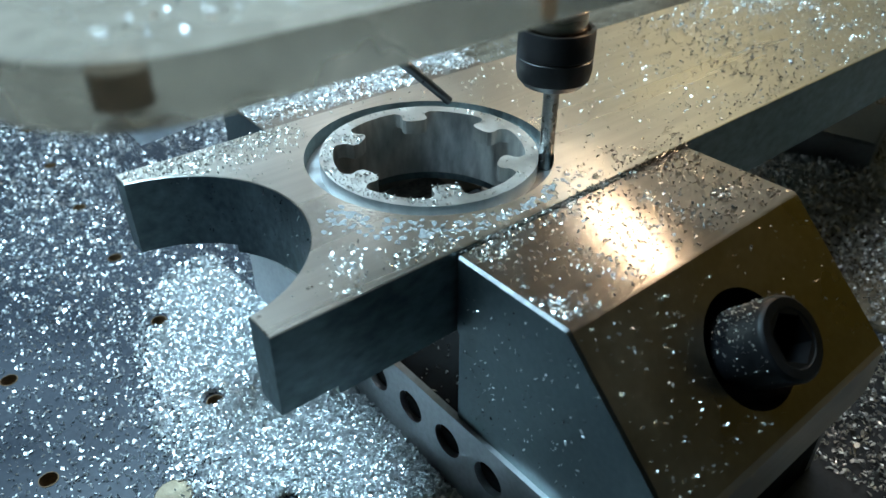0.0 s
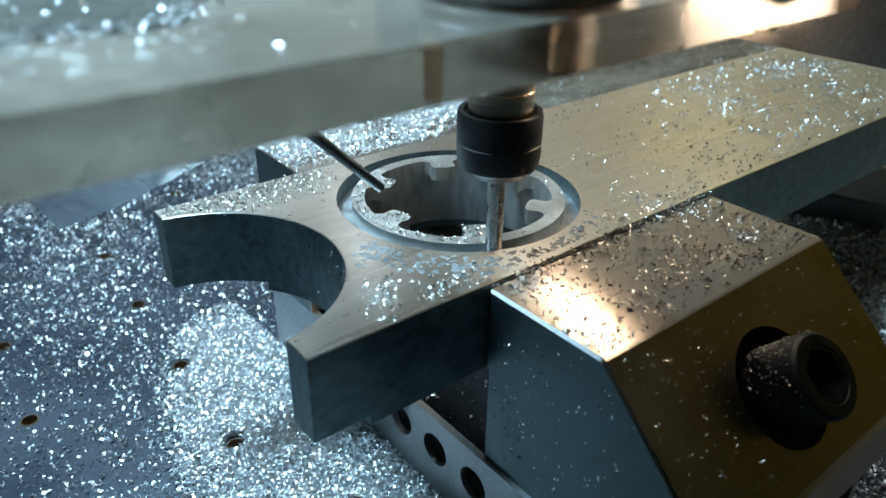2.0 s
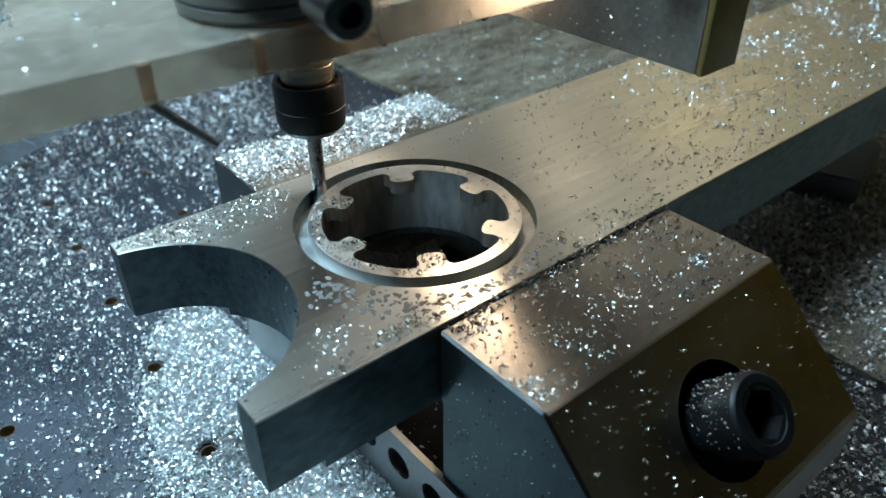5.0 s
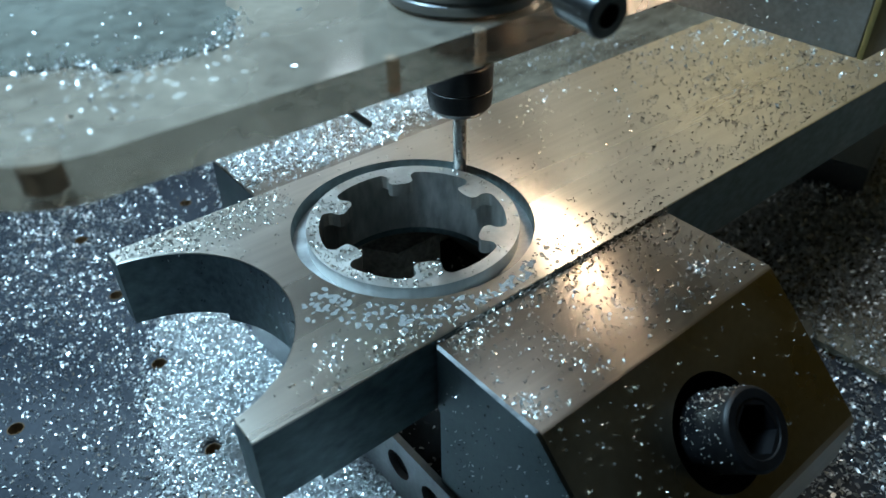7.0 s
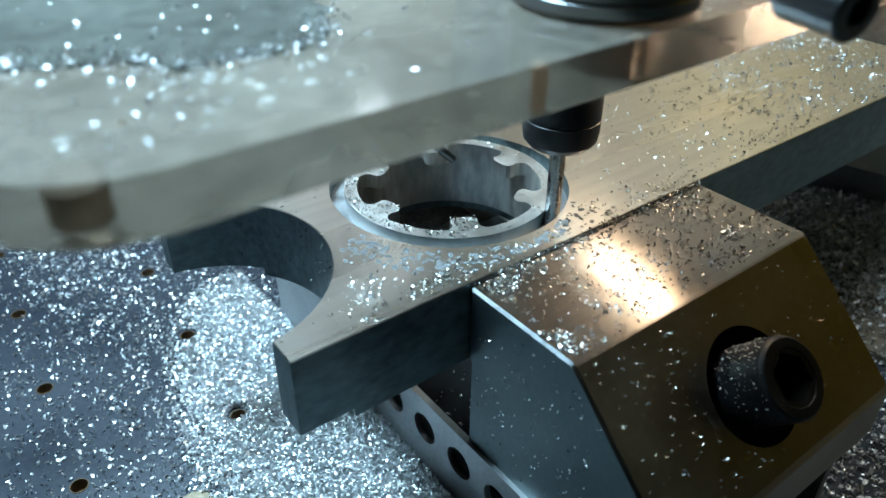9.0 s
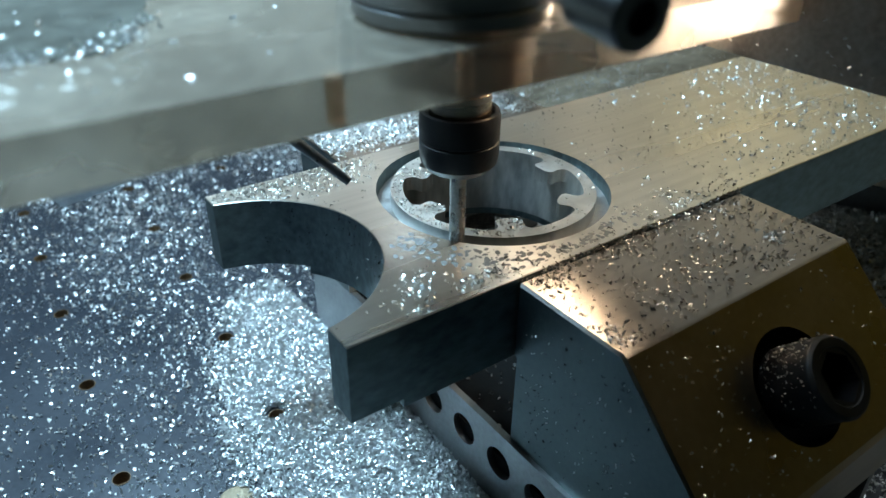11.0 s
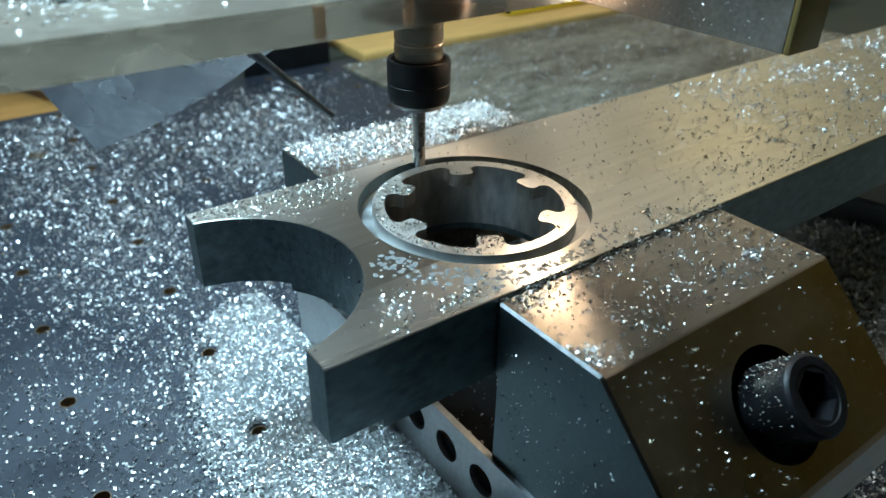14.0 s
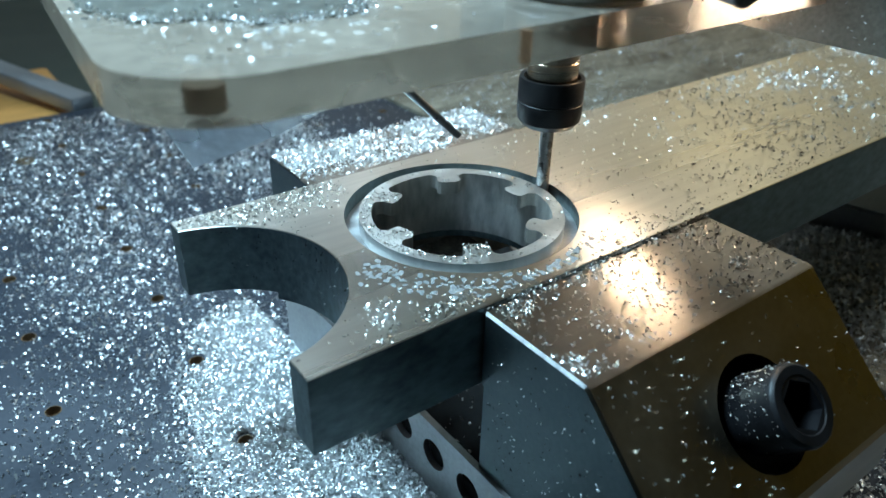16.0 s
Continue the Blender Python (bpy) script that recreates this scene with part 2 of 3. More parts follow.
def build_setting():
    holes = [grid_hole(i, j) for i in range(-7, 5) for j in range(-5, 8)]
    holes = [(x, y) for x, y in holes if -0.58 < x < 0.88 and -0.48 < y < 0.565]
    bm = bmesh.new()
    plate_with_holes(bm, [(-0.6, -0.5), (0.9, -0.5), (0.9, 0.58), (-0.6, 0.58)], [arc(x, y, 0.0038, 0, 345, 24) for x, y in holes], -0.018, 0.0)
    t = tagged(part("machine_table", bm, M_TABLE, None, "", 20), "dark grey machine table sheet drilled with a grid of holes", "machine table", kind="structure")
    bm = bmesh.new()
    lathe(bm, [(0.0041, -0.0001), (0.0041, 0.0003), (0.0037, 0.0003), (0.0036, -0.006), (0.0, -0.006)], None, 20)
    liner = mesh_of("hole_liner", bm, M_HOLE_RIM, 40)
    for x, y in holes:
        ob = new("hole_liner", liner)
        ob.parent, ob.location = t, (x, y, 0)
    bm = bmesh.new()
    box(bm, -2.2, 2.2, -2.2, 2.2, -0.10, -0.06)
    tagged(part("ground", bm, M_DARKWALL), "dark dirty machine base under the table", "floor", kind="structure")
    for name, b, m, lab in (("wall_north", (-2.2, 2.2, 1.5, 1.56, -0.06, 2.0), M_GREYPAINT, "grey painted workshop wall"), ("wall_east", (1.6, 1.66, -2.2, 1.5, -0.06, 2.0), M_GREYPAINT, "grey painted workshop wall"),
                       ("wall_south", (-2.2, 2.2, -2.26, -2.2, -0.06, 2.0), M_DARKWALL, "dark workshop wall"), ("wall_west", (-2.26, -2.2, -2.2, 1.5, -0.06, 2.0), M_DARKWALL, "dark workshop wall"),
                       # the ochre south-east panel is out of view, added as the slope's reflection
                       ("wall_panel_east", (1.55, 1.59, -0.25, 1.4, -0.05, 0.95), M_YELLOW, "pale yellow painted enclosure panel"), ("wall_panel_south_east", (1.55, 1.59, -2.1, -0.255, -0.05, 1.75), M_OCHRE, "unseen ochre panel added for the jaw slope to reflect"), ("wall_panel_north", (0.7, 1.5, 1.44, 1.48, -0.05, 0.40), M_YELLOW, "yellow painted enclosure panel")):
        bm = bmesh.new()
        box(bm, *b)
        tagged(part(name, bm, m), lab, "wall", kind="structure")
    for k, (x, z, w, h) in enumerate(((0.65, 1.15, 0.045, 0.06), (0.87, 1.06, 0.10, 0.17))):
        bm = bmesh.new()
        box(bm, x - w / 2, x + w / 2, 1.488, 1.499, z - h / 2, z + h / 2, 0.002)
        tagged(part("window_%d" % (k + 1), bm, M_PANE), "small bright window pane high in the wall", "window", kind="structure")
    bm = bmesh.new()
    box(bm, -2.26, 2.26, -2.26, 1.56, 2.0, 2.05)
    tagged(part("ceiling", bm, M_GREYPAINT), "grey painted workshop ceiling", "ceiling", kind="structure")


# ---- vise ----
def build_vise():
    vise = empty("machine_vise", 0.0245, 0, 0)
    tagged(vise, "ground steel screwless machine vise clamping the aluminium bar", "vise")

    def sub(name, bm, m, label="", parent=None, smooth=30):
        bmesh.ops.translate(bm, verts=bm.verts, vec=(-0.0245, 0, 0) if parent is None else (0, 0, 0))
        return part(name, bm, m, parent or vise, label, smooth)
    # bed: two rails with a slot between, cross holes in the flank
    holes_y = [-0.0365 - 0.0236 * k for k in range(-1, 6)]
    y0, y1 = -0.150, 0.104
    bm = bmesh.new()
    outline = [(y0, 0.0), (y1, 0.0), (y1, RAIL), (y0, RAIL)]
    ring = [arc(y, 0.030, 0.0074, 0, 345, 24) for y in holes_y if y0 + 0.02 < y < y1]
    plate_with_holes(bm, outline, ring, -0.003, 0.0)
    bmesh.ops.transform(bm, matrix=Matrix(((0, 0, -1, -0.040), (1, 0, 0, 0), (0, 1, 0, 0), (0, 0, 0, 1))), verts=bm.verts)
    sub("bed_rail", bm, M_VISE, "ground steel rail with a row of cross holes")
    bm = bmesh.new()
    box(bm, 0.083, 0.089, y0, y1, 0.0, RAIL, 0.001)
    sub("bed_rail", bm, M_VISE)
    bm = bmesh.new()
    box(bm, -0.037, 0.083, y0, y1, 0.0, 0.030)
    sub("bed_floor", bm, M_HOLE, "bottom of the vise slot, shade put into its near-black colour")
    # fixed jaw behind the bar
    bm = bmesh.new()
    prism(bm, [(0.0600, RAIL), (0.104, RAIL), (0.104, 0.1168), (0.1025, JAW_TOP), (0.0605, JAW_TOP), (0.0600, 0.1182)], X0 - 0.003, X1, "x")
    bmesh.ops.recalc_face_normals(bm, faces=bm.faces)
    bmesh.ops.bevel(bm, geom=[e for e in bm.edges if e.calc_face_angle(0) > 1.2], offset=0.0005, segments=1, affect="EDGES")
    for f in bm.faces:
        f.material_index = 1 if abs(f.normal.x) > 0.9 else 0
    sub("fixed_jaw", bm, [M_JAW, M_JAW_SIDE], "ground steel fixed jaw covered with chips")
    # sliding jaw: sloped face with a counterbored bolt
    bm = bmesh.new()
    prism(bm, [(-0.0630, RAIL - 0.001), (-0.0630, 0.0860), (-0.0617, 0.0873), (-0.0617, 0.1180), (-0.0624, JAW_TOP), (-0.1097, JAW_TOP), (-0.1110, 0.1180), (-0.1560, 0.0755), (-0.1575, 0.0735), (-0.1575, 0.052), (-0.1515, RAIL - 0.001)], X0, X1, "x")
    bmesh.ops.recalc_face_normals(bm, faces=bm.faces)
    bmesh.ops.bevel(bm, geom=[e for e in bm.edges if abs(e.verts[0].co.x - e.verts[1].co.x) < 1e-6 and e.calc_face_angle(0) > 1.2], offset=0.0010, segments=1, affect="EDGES")
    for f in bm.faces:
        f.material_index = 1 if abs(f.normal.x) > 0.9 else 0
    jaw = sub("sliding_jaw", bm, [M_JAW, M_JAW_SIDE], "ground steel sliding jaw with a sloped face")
    # bore in the sloped face
    n = Vector((0, -0.687, 0.727))
    me = jaw.data
    bm = bmesh.new()
    bm.from_mesh(me)
    slope = max(bm.faces, key=lambda f: f.normal.dot(n) * (f.calc_area() > 0.003))
    n = slope.normal.copy()
    c = slope.calc_center_median()
    c.y, c.z = c.y - 0.0022, c.z - 0.0021
    across = Vector((1, 0, 0))
    up = n.cross(across)
    circle = [bm.verts.new(c + 0.0203 * (math.cos(a) * across + math.sin(a) * up)) for a in np.linspace(0, 2 * math.pi, 40, endpoint=False)]
    rim = [bm.edges.new((circle[i], circle[(i + 1) % 40])) for i in range(40)]
    edges = list(slope.edges)
    bmesh.ops.delete(bm, geom=[slope], context="FACES_ONLY")
    bmesh.ops.triangle_fill(bm, use_beauty=True, edges=edges + rim)
    deep = [bm.verts.new(v.co - n * 0.016) for v in circle]
    walls = [bm.faces.new((circle[i], circle[(i + 1) % 40], deep[(i + 1) % 40], deep[i])) for i in range(40)]
    walls.append(bm.faces.new(deep))
    bmesh.ops.recalc_face_normals(bm, faces=bm.faces)
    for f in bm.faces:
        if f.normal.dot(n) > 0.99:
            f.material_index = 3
        elif -0.9 < f.normal.x < -0.4 and f.normal.z > 0.4 and f.normal.y > -0.3:
            f.material_index = 4
    for f in walls:
        f.material_index = 2
    bm.to_mesh(me)
    bm.free()
    me.materials.append(M_BLACK)
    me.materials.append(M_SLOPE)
    me.materials.append(M_EDGE)
    # cap screw
    turn = Matrix.Translation(c) @ n.to_track_quat("Z", "X").to_matrix().to_4x4()
    bm = bmesh.new()
    r = 0.0139
    lathe(bm, [(0.0, -0.0155), (0.010, -0.0155), (0.010, -0.004), (r, -0.004), (r, 0.0150), (r - 0.0003, 0.0157), (r - 0.0012, 0.0165), (0.0098, 0.0165), (0.0094, 0.0161)], turn, 48)
    hexa = [(0.0094 * math.cos(radians(a)), 0.0094 * math.sin(radians(a))) for a in range(0, 360, 60)]
    ring = []
    for h in (0.0161, 0.0045):
        ring.append([bm.verts.new(turn @ Vector((x * 0.93, y * 0.93, h))) for x, y in hexa])
    for i in range(6):
        bm.faces.new((ring[0][i], ring[0][(i + 1) % 6], ring[1][(i + 1) % 6], ring[1][i]))
    bm.faces.new(ring[1])
    lip = [v for v in bm.verts if abs((turn.inverted() @ v.co).z - 0.0161) < 1e-5 and abs(Vector((turn.inverted() @ v.co).xy).length - 0.0094) < 1e-5]
    inner = ring[0]
    lip.sort(key=lambda v: math.atan2((turn.inverted() @ v.co).y, (turn.inverted() @ v.co).x) % (2 * math.pi))
    for i in range(48):
        a, b = lip[i], lip[(i + 1) % 48]
        k0, k1 = inner[((i + 4) // 8) % 6], inner[((i + 5) // 8) % 6]
        bm.faces.new((a, b, k0) if k0 is k1 else (a, b, k1, k0))
    sub("cap_screw", bm, M_CAP, "black oily socket head cap screw", jaw)
    # block seen below the toothed opening
    bm = bmesh.new()
    prism(bm, [(0.0090, 0.0597), (0.0205, 0.0428), (0.0480, 0.0428), (0.0480, 0.0597)], 0.030, 0.0680)
    sub("jaw_foot", bm, M_FOOT, "stained steel foot of the fixed jaw")
    return vise, jaw


# ---- bar ----
RING_R, RING_IN, PITCH = 0.050, 0.0439, 0.1133
BY0, BY1 = -0.0612, 0.0590


def tooth_outline():
    """The toothed opening: six rounded teeth that point inwards."""
    pts = []
    for k in range(6):
        a0 = radians(3 + 60 * k)
        shape = [(-0.0072, 0.0374), (-0.0056, 0.0360), (-0.0050, 0.0342), (-0.0054, 0.0322), (-0.0053, 0.0306), (-0.0041, 0.0294), (-0.0019, 0.0288)]
        shape = shape + [(-s, r) for s, r in shape[::-1]]
        for s, r in shape:
            pts.append((r * math.cos(a0) - s * math.sin(a0), r * math.sin(a0) + s * math.cos(a0)))
        for a in np.linspace(13, 47, 12):
            q = a0 + radians(a)
            pts.append((0.0386 * math.cos(q), 0.0386 * math.sin(q)))
    return pts


def build_bar():
    bar = empty("aluminium_bar", 0, 0, BOT)
    tagged(bar, "thick milled aluminium bar with a ring groove, clamped in vise", "metal bar")
    bm = bmesh.new()
    xe = -0.1053
    half = math.degrees(math.acos((xe + PITCH) / RING_R))
    outer = [(xe, BY0), (0.62, BY0), (0.62, BY1), (xe, BY1)] + arc(-PITCH, 0.0003, RING_R, half, -half, 64)
    plate_with_holes(bm, outer, [arc(0, 0, RING_R, 0, 357, 120)], BOT, TOP)
    bmesh.ops.translate(bm, verts=bm.verts, vec=(0, 0, -BOT))
    bmesh.ops.recalc_face_normals(bm, faces=bm.faces)
    rims = [e for e in bm.edges if e.calc_face_angle(0) > 1.2 and min(v.co.z for v in e.verts) > 0.02 and math.hypot(e.verts[0].co.x, e.verts[0].co.y) > 0.0505]
    bmesh.ops.bevel(bm, geom=rims, offset=0.00035, segments=1, affect="EDGES")
    # upright faces take the darker copy that carries their shade
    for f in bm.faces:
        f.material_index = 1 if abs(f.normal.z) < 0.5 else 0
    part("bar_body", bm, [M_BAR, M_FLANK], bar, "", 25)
    # thin uncut skin under the bar
    bm = bmesh.new()
    outer2 = [(-0.0852, BY0 + 0.0002), (0.62, BY0 + 0.0002), (0.62, BY1), (-0.0687, BY1), (-0.0687, 0.0390)] + arc(-PITCH, 0.0003, RING_R + 0.0004, 38, -48, 40) + [(-0.0852, -0.0430)]
    plate_with_holes(bm, outer2, [arc(0, 0, 0.0396, 0, 357, 90)], 0.0858 - BOT, -0.00005)
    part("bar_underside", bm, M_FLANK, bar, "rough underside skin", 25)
    # the ring with its toothed opening, and the groove floor
    bm = bmesh.new()
    plate_with_holes(bm, arc(0, 0, RING_IN, 0, 357, 120), [tooth_outline()], TOP - BOT - 0.0062, TOP - BOT)
    plate_with_holes(bm, arc(0, 0, RING_IN, 0, 357, 120), [arc(0, 0, 0.0386, 0, 357, 120)], 0.0, TOP - BOT - 0.0062)
    bmesh.ops.recalc_face_normals(bm, faces=bm.faces)
    for f in bm.faces:
        q = f.calc_center_median()
        if abs(f.normal.z) < 0.5 and math.hypot(q.x, q.y) < 0.0395:
            f.material_index = 1
    part("ring_blank", bm, [M_CUT, M_BORE], bar, "bright ring with six inward teeth", 25)
    bm = bmesh.new()
    plate_with_holes(bm, arc(0, 0, RING_R + 0.0003, 0, 357, 120), [arc(0, 0, RING_IN - 0.0003, 0, 357, 120)], 0.0005, TOP - BOT - 0.0065)
    part("groove_floor", bm, M_GROOVE, bar, "freshly milled groove floor", 25)
    return bar


# ---- milling head ----
def build_head():
    head = empty("milling_head")
    tagged(head, "milling spindle head with clear acrylic chip guard and end mill", "milling head")
    z0 = TOP - 0.0062
    bm = bmesh.new()
    lathe(bm, [(0.0, z0), (0.0028, z0), (0.0030, z0 + 0.0005), (0.0030, z0 + 0.020), (0.0031, 0.1535), (0.0, 0.1535)], None, 24)
    part("end_mill", bm, M_CARB, head, "grey carbide end mill")
    bm = bmesh.new()
    lathe(bm, [(0.004, 0.1505), (0.0115, 0.1500), (0.0136, 0.1525), (0.0142, 0.1560), (0.0142, 0.1606), (0.0138, 0.1609), (0.0138, 0.1613), (0.0142, 0.1616), (0.0142, 0.1700), (0.0138, 0.1712), (0.0122, 0.1712), (0.0118, 0.1690), (0.0, 0.1690)], None, 48)
    part("collet_nut", bm, M_BLACK, head, "black collet nut")
    bm = bmesh.new()
    lathe(bm, [(0.0, 0.168), (0.0108, 0.168), (0.0108, 0.178), (0.0103, 0.1785), (0.0103, 0.1795), (0.0108, 0.180), (0.0108, 0.222), (0.0, 0.222)], None, 48)
    part("spindle_nose", bm, M_SHAFT, head, "turned steel spindle nose")
    bm = bmesh.new()
    lathe(bm, [(0.0, 0.2205), (0.030, 0.2205), (0.036, 0.2225), (0.040, 0.229), (0.040, 0.250), (0.039, 0.251), (0.040, 0.252), (0.040, 0.420), (0.0, 0.420)], None, 64)
    part("spindle_body", bm, M_BODY, head, "brushed metal spindle body")
    # guard plate
    bm = bmesh.new()
    xl, yf, r = -0.188, -0.0725, 0.028
    out = arc(xl + r, yf + r, r, 180, 270, 12) + [(0.0705, yf), (0.0705, 0.13)] + arc(xl + r + 0.014, 0.13 - r, r, 90, 174, 12)
    plate_with_holes(bm, out, [arc(0, 0, 0.0125, 0, 350, 36)], 0.2065, 0.2175)
    bmesh.ops.bevel(bm, geom=[e for e in bm.edges if e.calc_face_angle(0) > 1.2], offset=0.0006, segments=1, affect="EDGES")
    guard = part("guard_plate", bm, M_ACRYL, head, "scratched clear acrylic guard plate")
    guard.visible_shadow = False
    # coolant nozzle
    m, length = along((-0.0336, 0.0206, 0.1446), (-0.0921, 0.0485, 0.2065))
    bm = bmesh.new()
    lathe(bm, [(0.0008, 0), (0.0016, 0), (0.0020, length * 0.35), (0.0025, length * 0.55), (0.0042, length * 0.78), (0.0050, length), (0.0, length)], m, 16)
    part("coolant_nozzle", bm, M_SCREW, head, "thin dark coolant nozzle tube")
    rng = np.random.default_rng(3)
    for k in range(9):
        u, q = rng.uniform(0.1, 0.75), rng.uniform(0.0004, 0.0009)
        bm = bmesh.new()
        bmesh.ops.create_icosphere(bm, subdivisions=1, radius=q)
        for v in bm.verts:
            v.co *= rng.uniform(0.7, 1.4)
        bmesh.ops.translate(bm, verts=bm.verts, vec=m @ Vector((0.0016 * math.cos(k), 0.0016 * math.sin(k) - 0.0004, u * length)))
        part("crumb", bm, M_BLACK, head)
    # bracket
    bm = bmesh.new()
    box(bm, 0.0745, 0.0945, -0.124, 0.14, 0.1905, 0.25, 0.0008)
    bm.faces.ensure_lookup_table()
    arm = part("side_arm", bm, M_BRACKET, head, "dark steel side arm specked with chips")
    bm = bmesh.new()
    box(bm, 0.0745, 0.0945, -0.1265, -0.1241, 0.1905, 0.250, 0.0005)
    part("arm_end", bm, M_SIDE, head, "olive end cap of the side arm")
    bm = bmesh.new()
    lathe(bm, [(0.0, 0.0), (0.008, 0.0), (0.009, 0.001), (0.009, 0.006), (0.0065, 0.007), (0.0065, 0.016), (0.0, 0.016)], along((0.0745, -0.105, 0.238), (0.05, -0.105, 0.238))[0], 24)
    part("arm_knob", bm, M_BLACK, arm, "black knob")
    # round collar that holds the guard
    bm = bmesh.new()
    lathe(bm, [(0.0, 0.2176), (0.0225, 0.2176), (0.0240, 0.2190), (0.0240, 0.2215), (0.0234, 0.2222), (0.0240, 0.2230), (0.0240, 0.2500), (0.0225, 0.2520), (0.0, 0.2520)], pose(-0.038, -0.046, 0), 56)
    part("guard_collar", bm, M_COLLAR, head, "turned aluminium collar on the guard")
    bm = bmesh.new()
    lathe(bm, [(0.0, 0.0), (0.0045, 0.0), (0.0045, 0.006), (0.0, 0.006)], pose(-0.1705, -0.0630, 0.2088, 0, 0, 0), 24)
    part("guard_bolt", bm, M_BOLT, head, "dark bolt sunk in the guard corner")
    # pool of coolant on the guard
    front = [(-0.176, 0.060), (-0.178, 0.006), (-0.170, -0.015), (-0.153, -0.022), (-0.142, -0.035), (-0.128, -0.036), (-0.112, -0.035), (-0.100, -0.014), (-0.092, 0.030), (-0.100, 0.110), (-0.150, 0.104)]
    edge, rng = [], np.random.default_rng(12)
    for i, (x, y) in enumerate(front):
        u, v = front[(i + 1) % len(front)]
        for k in range(6):
            edge.append((x + (u - x) * k / 6 + rng.normal(0, 0.0009), y + (v - y) * k / 6 + rng.normal(0, 0.0009)))
    bm = bmesh.new()
    plate_with_holes(bm, edge, [], 0.21753, 0.2181)
    pool = part("coolant_pool", bm, M_WET, head, "murky coolant pooled on the guard", 60)
    pool.visible_shadow = False
    # added cylinders imitating the spindle nose refracted in the guard edge
    for x in (-0.083, -0.052):
        bm = bmesh.new()
        lathe(bm, [(0.0, 0.0), (0.0019, 0.0), (0.0019, 0.0090), (0.0, 0.0090)], pose(x, -0.0698, 0.2073), 20)
        part("plug", bm, M_STREAK, head, "copper-coloured streak added for a refraction in the guard edge")
    # soft clear film that hangs behind the nozzle; its haze imitates coolant mist
    bm = bmesh.new()
    a, b, c, d = Vector((-0.165, 0.118, 0.2060)), Vector((-0.010, 0.004, 0.2060)), Vector((-0.1135, 0.1433, 0.1035)), Vector((-0.060, 0.075, 0.150))
    rows = []
    for i in range(13):
        u = i / 12
        top, low = a.lerp(b, u), (c.lerp(d, u * 2) if u < 0.5 else d.lerp(b, u * 2 - 1))
        rows.append([bm.verts.new(top.lerp(low, v / 10) + Vector((0, 0.004 * math.sin(7 * u + 3 * v / 10), 0.0))) for v in range(11)])
    for i in range(12):
        for j in range(10):
            q = [rows[i][j], rows[i + 1][j], rows[i + 1][j + 1], rows[i][j + 1]]
            bm.faces.new(q)
    bmesh.ops.remove_doubles(bm, verts=bm.verts, dist=1e-5)
    film = part("plastic_film", bm, M_FLAP, head, "thin clear plastic film hanging from the guard, hazy like mist", 60)
    film.visible_shadow = False
    # dark crumbs along the lower edge of the guard
    rng = np.random.default_rng(8)
    for k in range(16):
        q = rng.uniform(0.0004, 0.0011)
        bm = bmesh.new()
        bmesh.ops.create_icosphere(bm, subdivisions=1, radius=q)
        for v in bm.verts:
            v.co = Vector((v.co.x * rng.uniform(0.8, 1.7), v.co.y, v.co.z * rng.uniform(0.6, 1.2)))
        bmesh.ops.translate(bm, verts=bm.verts, vec=(rng.uniform(-0.015, 0.066), yf + 0.0012 + rng.uniform(0, 0.001), 0.2065 - 0.5 * q))
        part("crumb", bm, M_BLACK, head)
    # clamp rod
    m, length = along((-0.0503, -0.1141, 0.2318), (-0.043, -0.060, 0.2365))
    bm = bmesh.new()
    lathe(bm, [(0.0, 0.004), (0.0031, 0.004), (0.0031, 0), (0.0056, 0), (0.0061, 0.0006), (0.0061, 0.014), (0.0041, 0.0145), (0.0041, length), (0.0, length)], m, 32)
    part("clamp_screw", bm, M_SCREW, head, "long dark steel cap screw")
    # lamp
    for dx, dy in ((0.003, -0.016), (0.003, -0.038)):
        m, length = along((0.0665 + dx, 0.004 + dy, 0.2000), (0.020 + dx, -0.030 + dy, 0.12))
        bm = bmesh.new()
        lathe(bm, [(0.0, 0.0), (0.0046, 0.0), (0.0050, -0.0004), (0.0050, -0.004), (0.0, -0.004)], m, 32)
        part("work_lamp", bm, M_LAMP, head, "small warm work lamp")
    # added emissive strip, no lamp part: it fills the guard edge with light
    bm = bmesh.new()
    box(bm, 0.0715, 0.0744, -0.055, 0.015, 0.2070, 0.2170, 0.0006)
    part("edge_glow_strip", bm, M_STRIP, head, "added glowing strip that brightens the guard edge")
    # coolant drops on the guard
    bm = bmesh.new()
    rng = np.random.default_rng(77)
    for _ in range(90):
        x, y = rng.normal(-0.140, 0.024), rng.normal(-0.040, 0.018)
        if x < -0.176 or y < -0.064 or math.hypot(x + 0.160, y + 0.0445) > 0.024 and x < -0.160 and y < -0.0445:
            continue
        q = rng.uniform(0.0004, 0.0013)
        lathe(bm, [(q, 0.0), (q * 0.9, q * 0.16), (q * 0.55, q * 0.34), (0.0, q * 0.40)], pose(x, y, 0.21752, 0, 0, rng.uniform(0, 180)) @ Matrix.Diagonal((rng.uniform(1, 1.7), 1, 1, 1)), 14)
    drops = part("coolant_drops", bm, M_DROP, head, "clear coolant drops on the guard", 60)
    drops.visible_shadow = False
    tagged(drops, kind="stuff")
    return head


